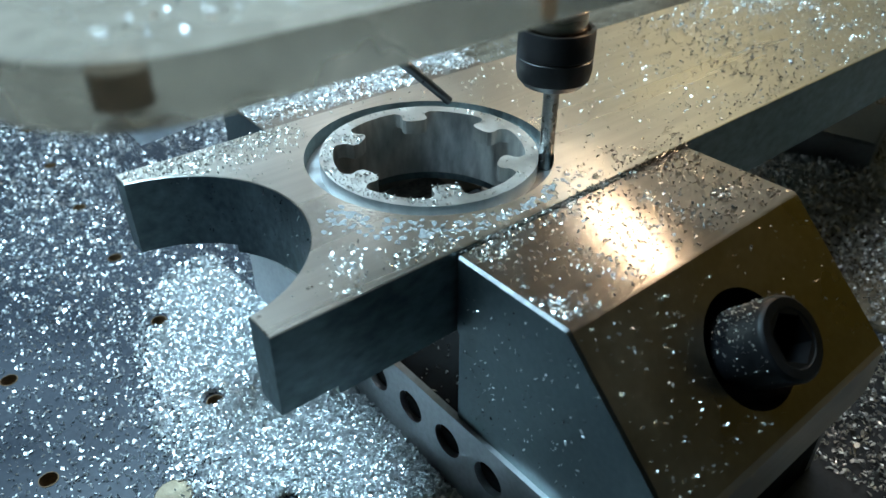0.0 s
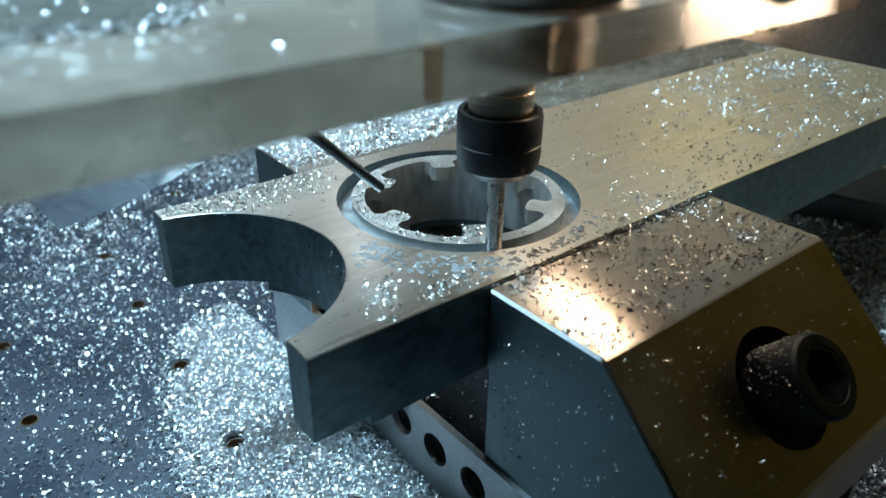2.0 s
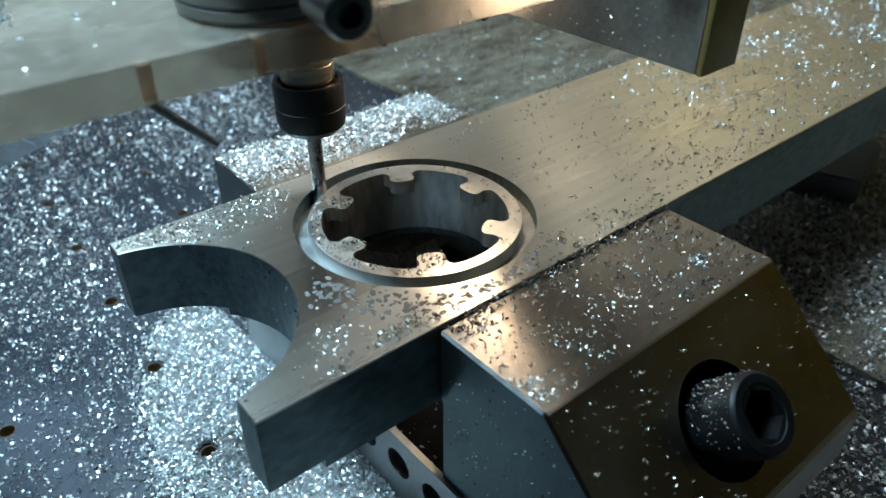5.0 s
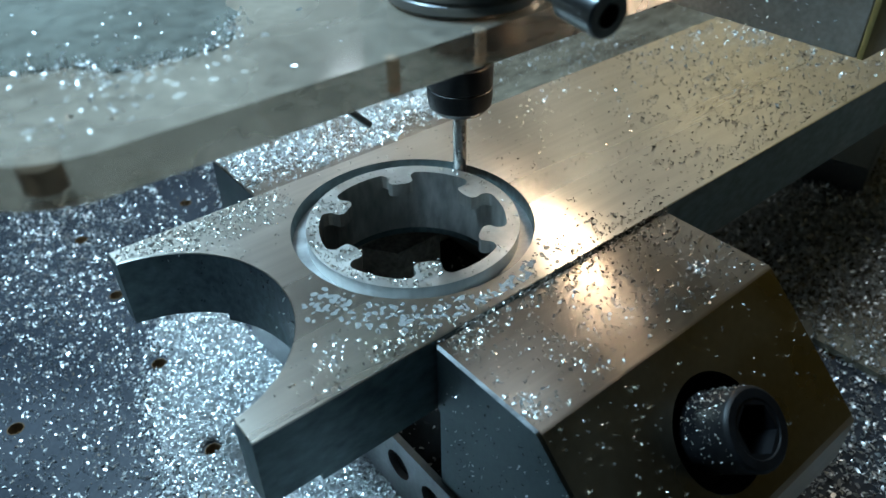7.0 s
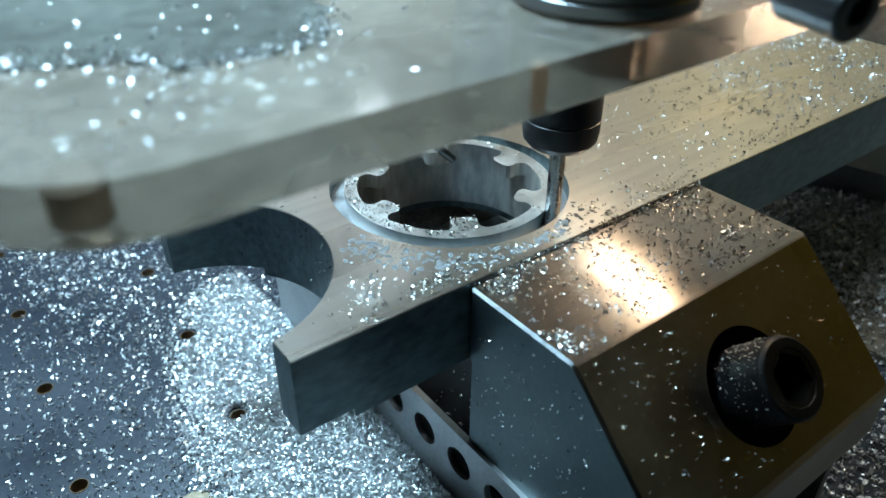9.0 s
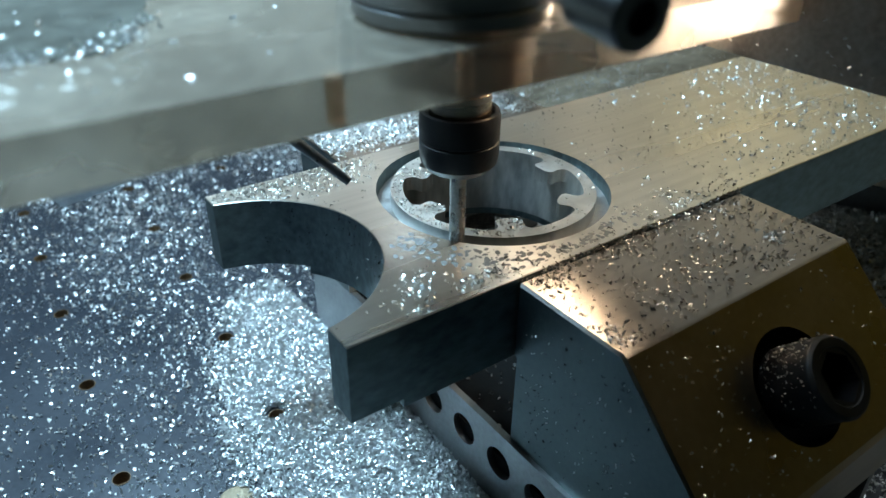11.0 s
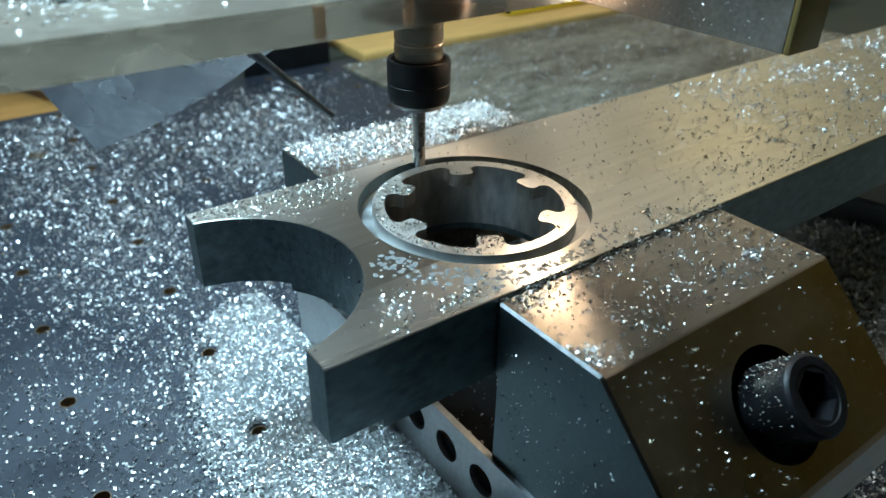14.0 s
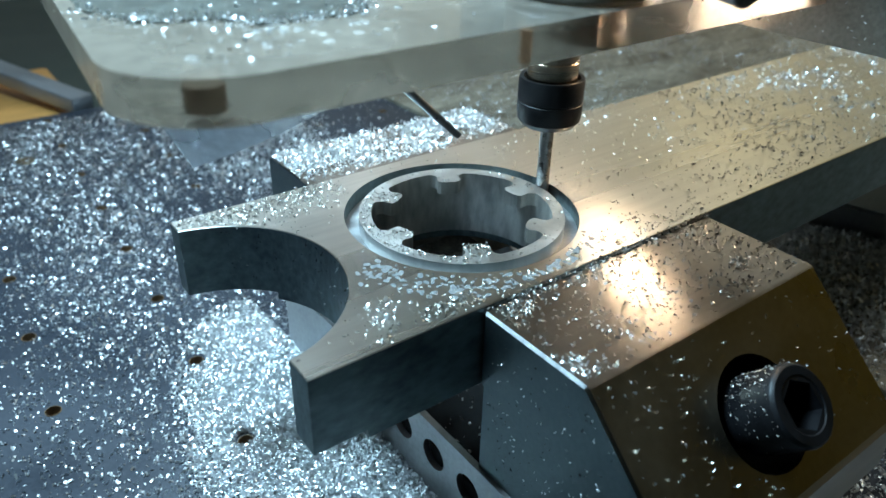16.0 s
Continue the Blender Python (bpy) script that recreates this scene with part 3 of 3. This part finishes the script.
# ---- chips ----
def chips(name, pts, size, seed, parent=None, label="", lift=0.0, tilt=0.45, metal=None):
    """Many small bent flakes as one mesh; pts is an array of places."""
    rng = np.random.default_rng(seed)
    n = len(pts)
    s = size * rng.uniform(0.45, 1.25, n)[:, None, None]
    base = np.array([(-1, -0.35, 0), (-0.2, -0.5, 0.35), (1, -0.25, -0.1), (0.9, 0.35, 0.05), (-0.1, 0.45, 0.5), (-1, 0.3, 0.1)], float)
    shape = base[None] + rng.normal(0, 0.22, (n, 6, 3))
    yaw, tip, roll = rng.uniform(0, 2 * np.pi, n), rng.normal(0, tilt, n), rng.normal(0, 1.4 * tilt, n)
    cy, sy, ct, st, cr, sr = np.cos(yaw), np.sin(yaw), np.cos(tip), np.sin(tip), np.cos(roll), np.sin(roll)
    x, y, z = shape[..., 0], shape[..., 1], shape[..., 2]
    y, z = y * cr[:, None] - z * sr[:, None], y * sr[:, None] + z * cr[:, None]
    x, z = x * ct[:, None] + z * st[:, None], -x * st[:, None] + z * ct[:, None]
    x, y = x * cy[:, None] - y * sy[:, None], x * sy[:, None] + y * cy[:, None]
    v = np.stack([x, y, z], -1) * s * 0.5
    v[..., 2] -= v[..., 2].min(1, keepdims=True)
    v += pts[:, None, :]
    v[..., 2] += lift
    faces = np.array([(0, 1, 4, 5), (1, 2, 3, 4)])[None] + 6 * np.arange(n)[:, None, None]
    me = bpy.data.meshes.new(name)
    me.vertices.add(6 * n), me.loops.add(8 * n), me.polygons.add(2 * n)
    me.vertices.foreach_set("co", v.ravel().astype(np.float32))
    me.loops.foreach_set("vertex_index", faces.ravel().astype(np.int32))
    me.polygons.foreach_set("loop_start", np.arange(0, 8 * n, 4, dtype=np.int32))
    me.update(calc_edges=True)
    me.materials.append(metal or M_CHIP)
    ob = new(name, me)
    if parent is not None:
        ob.parent = parent
    if label:
        ob["label"] = label
    return tagged(ob, kind="stuff")


def build_chips():
    rng = np.random.default_rng(5)

    def field(n, x0, x1, y0, y1, keep, z=0.0):
        p = np.stack([rng.uniform(x0, x1, n), rng.uniform(y0, y1, n), np.zeros(n)], -1)
        p = p[rng.uniform(size=n) < keep(p[:, 0], p[:, 1])]
        p[:, 2] = z
        return p
    hxy = np.array([grid_hole(i, j) for i in range(-7, 5) for j in range(-5, 8)])

    def off_holes(p):
        d = np.hypot(p[:, None, 0] - hxy[None, :, 0], p[:, None, 1] - hxy[None, :, 1]).min(1)
        return p[d > 0.0055]

    def clumps(x, y, k, seed):
        g = np.random.default_rng(seed)
        v = 0 * x
        for _ in range(9):
            a, ph = g.uniform(0, 6.28), g.uniform(0, 6.28)
            f = k * g.uniform(0.5, 1.6)
            v = v + np.sin(f * (x * np.cos(a) + y * np.sin(a)) + ph)
        return np.clip(0.5 + v / 6, 0, 1)

    def pile(x, y):
        """Height of the heap against the vise flank."""
        return np.clip(1 - np.hypot((x + 0.045) / 0.082, (y - 0.005) / 0.165), 0, 1)

    def dense(x, y):
        return np.clip((0.075 + 0.10 * clumps(x, y, 160, 31)) * np.clip(1.05 + 4.2 * (x + 0.15), 0.45, 1.1) + 0.22 * clumps(x, y, 60, 3) * np.exp(-((y - 0.33) / 0.22) ** 2) + 0.26 * np.exp(-((x + 0.10) / 0.05) ** 2), 0, 1)
    p = off_holes(field(210000, -0.40, -0.02, -0.30, 0.565, dense))
    tagged(chips("table_chips", p, 0.0019, 1, tilt=0.65), "bright aluminium chips scattered over the dark table", "metal chips")
    p = off_holes(field(240000, -0.13, -0.040, -0.16, 0.17, lambda x, y: np.clip(1.7 * pile(x, y) * (0.5 + clumps(x, y, 90, 8)), 0, 1)))
    p[:, 2] = rng.uniform(0, 1, len(p)) * 0.010 * pile(p[:, 0], p[:, 1])
    tagged(chips("chip_heap", p, 0.0019, 9, tilt=0.6), "dense bright heap of aluminium chips against the vise", "metal chips")
    p = field(120000, -0.03, 0.88, 0.11, 0.544, lambda x, y: np.clip((0.05 + 0.85 * clumps(x, y, 22, 4) ** 1.5) * np.where(x > 0.24, 0.16, 1.0), 0, 1))
    p[:, 2] = np.where((p[:, 0] > 0.235) & (p[:, 1] > 0.118), 0.0041, 0.0) + 0.010 * clumps(p[:, 0], p[:, 1], 14, 6) * rng.uniform(0, 1, len(p))
    tagged(chips("chip_drift", p, 0.0023, 2, tilt=0.7), "aluminium chips drifted over the table behind the vise", "metal chips")
    p = field(95000, 0.092, 0.75, -0.42, 0.11, lambda x, y: np.clip(0.30 + 0.7 * clumps(x, y, 40, 5), 0, 1))
    p[:, 2] = np.where((p[:, 0] > 0.199) & (p[:, 1] < 0.101), 0.0041, 0.0) + 0.004 * clumps(p[:, 0], p[:, 1], 30, 16) * rng.uniform(0, 1, len(p))
    tagged(chips("table_chips", p, 0.0025, 3), "aluminium chips on the shaded table beside the vise", "metal chips")

    def mound(x, y):
        """Height of the low heap on the sheet beside the vise."""
        return np.clip(1.15 - np.hypot((x - 0.285) / 0.105, (y + 0.035) / 0.070), 0, 1) * (0.4 + 0.6 * clumps(x, y, 50, 41))
    p = field(32000, 0.17, 0.40, -0.115, 0.05, lambda x, y: np.clip(1.6 * mound(x, y), 0, 1))
    p[:, 2] = 0.0041 + 0.020 * mound(p[:, 0], p[:, 1]) * rng.uniform(0.2, 1, len(p))
    tagged(chips("chip_heap", p, 0.0027, 42, tilt=0.7), "low heap of aluminium chips beside the vise", "metal chips")

    # on the bar and the jaws
    def on_bar(x, y):
        r = np.hypot(x, y)
        ok = (r > 0.0525) & (np.hypot(x + PITCH, y) > 0.0515)
        c = clumps(x, y, 220, 7)
        w = 0.06 + 0.06 * (x > 0.05) + 0.9 * c * np.exp(-((y + 0.055) / 0.011) ** 2) * (x < 0.09) * (x > -0.095) + 0.9 * np.exp(-((y - 0.049) / 0.012) ** 2) * (x < -0.045) + c * 1.1 * np.clip((x - 0.13 + 1.2 * (0.02 - y)) / 0.20, 0, 0.6)
        return ok * w
    p = field(20000, -0.104, 0.60, BY0 + 0.002, BY1 - 0.002, on_bar, TOP)
    tagged(chips("bar_chips", p, 0.0014, 4, tilt=0.45, metal=M_CHIP_DIM), "small aluminium chips lying on the bar", "metal chips")
    def on_ring(x, y):
        r, a = np.hypot(x, y), np.degrees(np.arctan2(y, x))
        off = (a - 3 + 30) % 60 - 30
        tooth = (np.abs(r * np.sin(np.radians(off))) < 0.0050) & (r > 0.0286) & (r < 0.0392)
        band = (r > 0.0386) & (r < 0.0434)
        return tooth * np.where((x < 0.012) & (y < 0.033), 0.85, 0.08) + band * np.where(x < -0.020, 0.8, 0.10)
    p = field(5200, -0.044, 0.044, -0.044, 0.044, on_ring, TOP)
    tagged(chips("ring_chips", p, 0.0013, 14, tilt=0.5, metal=M_CHIP_DIM), "fine aluminium chips on the ring", "metal chips")
    p = field(3300, X0 + 0.002, X1 - 0.002, -0.1085, -0.0625, lambda x, y: 0.14 + 0.30 * clumps(x, y, 160, 11) + 0.7 * np.exp(-((y + 0.064) / 0.004) ** 2), JAW_TOP)
    tagged(chips("jaw_chips", p, 0.0015, 6, tilt=0.45, metal=M_CHIP_DIM), "small aluminium chips lying on the vise jaw", "metal chips")
    p = field(9000, X0 - 0.002, X1 - 0.002, 0.0625, 0.1025, lambda x, y: 0.15 + 0.8 * clumps(x, y, 120, 12), JAW_TOP)
    p[:, 2] += 0.002 * rng.uniform(0, 1, len(p)) ** 2
    tagged(chips("jaw_chips", p, 0.0016, 7, tilt=0.75), "aluminium chips covering the far vise jaw", "metal chips")
    p = field(420, X0 + 0.002, X1 - 0.002, -0.153, -0.112, lambda x, y: 0.25 + 0.5 * (x < 0.02))
    p = p[np.hypot(p[:, 0] - 0.0245, (p[:, 1] + 0.1355) * 1.38) > 0.0222]
    p[:, 2] = 0.1180 - (-0.1110 - p[:, 1]) * (0.0425 / 0.0450) + 0.0002
    tagged(chips("slope_chips", p, 0.0011, 15, tilt=0.9), "fine chips stuck to the sloped jaw face", "metal chips")
    p = field(700, X0, X1, -0.0628, -0.0605, lambda x, y: 0.4 + 0.6 * clumps(x, y, 180, 23), JAW_TOP + 0.0004)
    tagged(chips("seam_chips", p, 0.0016, 22, tilt=0.9, metal=M_CHIP_DIM), "chips packed in the seam between bar and jaw", "metal chips")
    a = np.radians(rng.uniform(-58, 62, 150))
    p = np.stack([-PITCH + 0.0497 * np.cos(a), 0.0497 * np.sin(a), BOT + 0.001 + 0.029 * rng.uniform(0, 1, 150) ** 0.7], -1)
    tagged(chips("wall_chips", p, 0.0011, 24, tilt=1.2, metal=M_BLACK), "fine chips stuck to the cut wall", "metal chips")
    p = np.stack([0 * np.arange(130) + X0 - 0.0002, rng.uniform(-0.125, -0.066, 130), rng.uniform(0.05, 0.113, 130)], -1)
    p = p[p[:, 2] < 0.118 - np.clip(-0.112 - p[:, 1], 0, 1)]
    tagged(chips("flank_chips", p, 0.0010, 25, tilt=1.2, metal=M_BLACK), "fine chips stuck to the jaw flank", "metal chips")
    p = np.stack([0 * np.arange(90) + X0 - 0.0003, rng.uniform(-0.125, -0.066, 90), rng.uniform(0.055, 0.115, 90)], -1)
    p = p[p[:, 2] < 0.118 - np.clip(-0.112 - p[:, 1], 0, 1)]
    tagged(chips("flank_chips", p, 0.0010, 26, tilt=1.2), "bright fine chips stuck to the jaw flank", "metal chips")

    # heaped clusters on the jaw and the bar
    def cluster(x, y, z, n, rx, ry, high, seed, metal):
        g = np.random.default_rng(seed)
        u, w = g.normal(0, 1, n), g.normal(0, 1, n)
        q = np.stack([x + rx * u, y + ry * w, z + high * np.exp(-(u * u + w * w)) * g.uniform(0, 1, n)], -1)
        if z == TOP:
            q = q[(q[:, 1] > BY0 + 0.001) & (np.hypot(q[:, 0] + PITCH, q[:, 1]) > 0.0515) & (np.hypot(q[:, 0], q[:, 1]) > 0.0515)]
        else:
            q = q[(q[:, 0] > X0 + 0.001) & (q[:, 1] > -0.109)]
        tagged(chips("chip_cluster", q, 0.0015, seed, tilt=0.6, metal=metal), "small cluster of aluminium chips on the clamped work", "metal chips")
    cluster(0.0640, -0.0935, JAW_TOP, 70, 0.0026, 0.0020, 0.0018, 61, M_CHIP)
    cluster(-0.0330, -0.1010, JAW_TOP, 60, 0.0030, 0.0045, 0.0014, 62, M_CHIP)
    cluster(-0.0300, -0.0670, JAW_TOP, 90, 0.0060, 0.0022, 0.0014, 63, M_CHIP_DIM)
    cluster(-0.0500, -0.0540, TOP, 110, 0.0070, 0.0022, 0.0014, 64, M_CHIP_DIM)
    cluster(-0.0680, -0.0440, TOP, 60, 0.0050, 0.0040, 0.0008, 65, M_CHIP)
    p = field(2600, -0.103, -0.030, 0.026, BY1 - 0.001, lambda x, y: (np.hypot(x, y) > 0.0525) * (np.hypot(x + PITCH, y) > 0.0515) * np.exp(-((y - 0.056) / 0.013) ** 2) * (0.25 + 0.75 * clumps(x, y, 150, 71)), TOP)
    tagged(chips("bar_chips", p, 0.0013, 72, tilt=0.5, metal=M_CHIP_DIM), "bright chips along the far edge of the bar", "metal chips")
    p = field(6500, 0.12, 0.60, BY0 + 0.002, BY1 - 0.002, lambda x, y: np.clip((x - 0.10 + 1.5 * (y - 0.0)) / 0.30, 0, 1) * clumps(x, y, 120, 73) ** 1.5, TOP)
    tagged(chips("bar_chips", p, 0.0019, 74, tilt=0.5), "bright chips scattered along the bar", "metal chips")
    # dust on the cap screw and in the slot
    a, h = rng.normal(-0.25, 0.75, 260), rng.uniform(-0.004, 0.0150, 260)
    n, up = np.array([0, -0.6866, 0.7271]), np.array([0, 0.7271, 0.6866])
    c = np.array([0.0245, -0.1357, 0.0946])
    p = c + h[:, None] * n + 0.0140 * (np.sin(a)[:, None] * np.array([1.0, 0, 0]) + np.cos(a)[:, None] * up)
    tagged(chips("screw_chips", p, 0.0008, 18, metal=M_CHIP_DIM), "fine chips on the black cap screw", "metal chips")
    p = field(420, -0.033, 0.08, -0.06, 0.06, lambda x, y: 1 + 0 * x, 0.0301)
    tagged(chips("slot_chips", p, 0.0020, 19, metal=M_CHIP_DIM), "chips fallen into the vise slot", "metal chips")
    # caught on the guard
    p = field(4000, -0.176, 0.06, -0.064, 0.11, lambda x, y: (np.hypot(x + 0.038, y + 0.046) > 0.026) * ((x > -0.160) | (y > -0.0445) | (np.hypot(x + 0.160, y + 0.0445) < 0.024)) * (0.02 + 0.75 * np.exp(-(((x + 0.145) / 0.032) ** 2 + ((y + 0.030) / 0.035) ** 2)) * clumps(x, y, 130, 51)), 0.2176)
    chips("chip_litter", p, 0.0014, 16, HEAD, "bright chips caught on the guard")
    a = rng.uniform(0, 1, 420)
    line = np.array([(-0.180, 0.006), (-0.170, -0.015), (-0.153, -0.022), (-0.142, -0.035), (-0.128, -0.036), (-0.112, -0.035), (-0.100, -0.014)])
    p = np.stack([np.interp(a * 6, np.arange(7), line[:, 0]) + rng.normal(0, 0.003, 420), np.interp(a * 6, np.arange(7), line[:, 1]) + rng.normal(0, 0.003, 420), 0 * a + 0.2181], -1)
    chips("chip_rim", p, 0.0013, 21, HEAD, "fine chips along the edge of the coolant pool", tilt=0.9)
    p = field(220, -0.004, 0.004, -0.122, 0.10, lambda x, y: 1 + 0 * x)
    p = np.stack([0.0741 + 0 * p[:, 0], p[:, 1], 0.1925 + 0.05 * rng.uniform(0, 1, len(p)) ** 1.6], -1)
    chips("chip_dust", p, 0.0013, 17, HEAD, "fine chips stuck to the side arm")
    # coolant drops on the bar
    bm = bmesh.new()
    for _ in range(280):
        a, r = math.radians(rng.uniform(195, 300)), rng.uniform(0.0515, 0.064)
        x, y = r * math.cos(a) + rng.normal(0, 0.004), r * math.sin(a) + rng.normal(0, 0.002)
        if y < BY0 + 0.003 or math.hypot(x, y) < 0.0515 or math.hypot(x + PITCH, y) < 0.052:
            continue
        q = rng.uniform(0.0003, 0.0011)
        lathe(bm, [(q, 0.0), (q * 0.85, q * 0.12), (q * 0.5, q * 0.2), (0.0, q * 0.23)], pose(x, y, TOP + 0.00002, 0, 0, rng.uniform(0, 180)) @ Matrix.Diagonal((1.5, 1, 0.2, 1)), 10)
    tagged(part("coolant_spots", bm, M_SPOT, None, "", 60), "pale dried coolant spots on the bar", "coolant spots", kind="stuff")


def build_surroundings():
    bm = bmesh.new()
    prism(bm, [(0.245, 0.120), (0.89, 0.120), (0.89, 0.546), (0.235, 0.546)], 0.0, 0.004)
    tagged(part("brown_sheet", bm, M_SHEET), "dusty brown sheet lying on the table", "board")
    # added sheet: its brown gives the table here its yellowish light
    bm = bmesh.new()
    prism(bm, [(0.200, -0.440), (0.89, -0.440), (0.89, 0.100), (0.200, 0.100)], 0.0, 0.004)
    tagged(part("brown_sheet", bm, M_SHEET), "brown sheet added under chips for the warm-lit table", "board")
    # brass plugs let into the table
    for x, y in ((-0.112, 0.4695), (-0.1285, 0.0085)):
        bm = bmesh.new()
        lathe(bm, [(0.0078, 0.0002), (0.0078, 0.0010), (0.0072, 0.0014), (0.0030, 0.0013), (0.0, 0.0008)], pose(0, 0, 0), 32)
        ob = part("brass_plug", bm, M_BRASS)
        ob.location = (x, y, 0)
        tagged(ob, "worn brass plug let into the table", "plug", "plugs in the table")
    bm = bmesh.new()
    box(bm, 0.268, 1.4, 0.549, 0.72, 0.0, 0.012, 0.002)
    tagged(part("wooden_board", bm, M_WOOD), "yellow wooden board lying along the table edge", "board")
    bm = bmesh.new()
    box(bm, 0.54, 0.76, 0.595, 0.665, 0.012, 0.024, 0.004)
    tagged(part("plastic_block", bm, M_PLASTIC), "bright yellow plastic block on the wooden board", "block")
    bm = bmesh.new()
    box(bm, -0.55, -0.03, 0.61, 0.80, -0.05, -0.012, 0.003)
    tagged(part("wooden_board", bm, M_PLANK), "orange wooden board beyond the table edge", "board")
    bm = bmesh.new()
    prism(bm, [(0.125, 0.575), (0.235, 0.575), (0.262, 0.66), (0.215, 0.66)], 0.0, 0.055)
    tagged(part("clamp_block", bm, M_BLACK), "black clamp block at the table edge", "clamp")
    m, length = along((-0.035, 0.585, 0.004), (-0.14, 0.85, 0.02))
    bm = bmesh.new()
    box(bm, -0.012, 0.012, -0.008, 0.008, 0, length, 0.002)
    bmesh.ops.transform(bm, matrix=m, verts=bm.verts)
    tagged(part("metal_rail", bm, M_TUBE), "grey aluminium rail beyond the table edge", "rail")
    bm = bmesh.new()
    prism(bm, [(0.345, -0.050), (0.420, -0.030), (0.400, 0.045), (0.325, 0.025)], 0.004, 0.034)
    bmesh.ops.bevel(bm, geom=list(bm.edges), offset=0.0015, segments=2, affect="EDGES")
    tagged(part("clamp_block", bm, M_TUBE), "grey metal clamp block on the table", "clamp")


build_setting()
VISE, JAW = build_vise()
BAR = build_bar()
HEAD = build_head()
build_surroundings()
build_chips()

# ---- what moves ----
ANGLE = [(0, -42), (0.5, -62), (1, -82), (1.5, -92), (2, -114), (2.5, -138), (3, -160.5), (3.5, -184), (4, -204.5), (4.5, -222.5), (6.8, -327), (7, -334.5), (7.5, -357), (8, -382.5), (8.5, -406.5), (9, -427.5), (9.5, -447.5),
         (11.8, -536.5), (12, -545), (12.5, -565), (13, -585), (13.5, -609.5), (14, -634), (14.5, -655.5), (15, -678.5), (15.5, -698.5), (16, -720)]


def motions():
    """The head runs clockwise round the groove."""
    rows = []
    for k in range(81):
        t = k * 0.2
        a = radians(np.interp(t, [r[0] for r in ANGLE], [r[1] for r in ANGLE]))
        rows.append((t, pose(0.04695 * math.cos(a), 0.04695 * math.sin(a), 0)))
    walk(HEAD, rows)


motions()
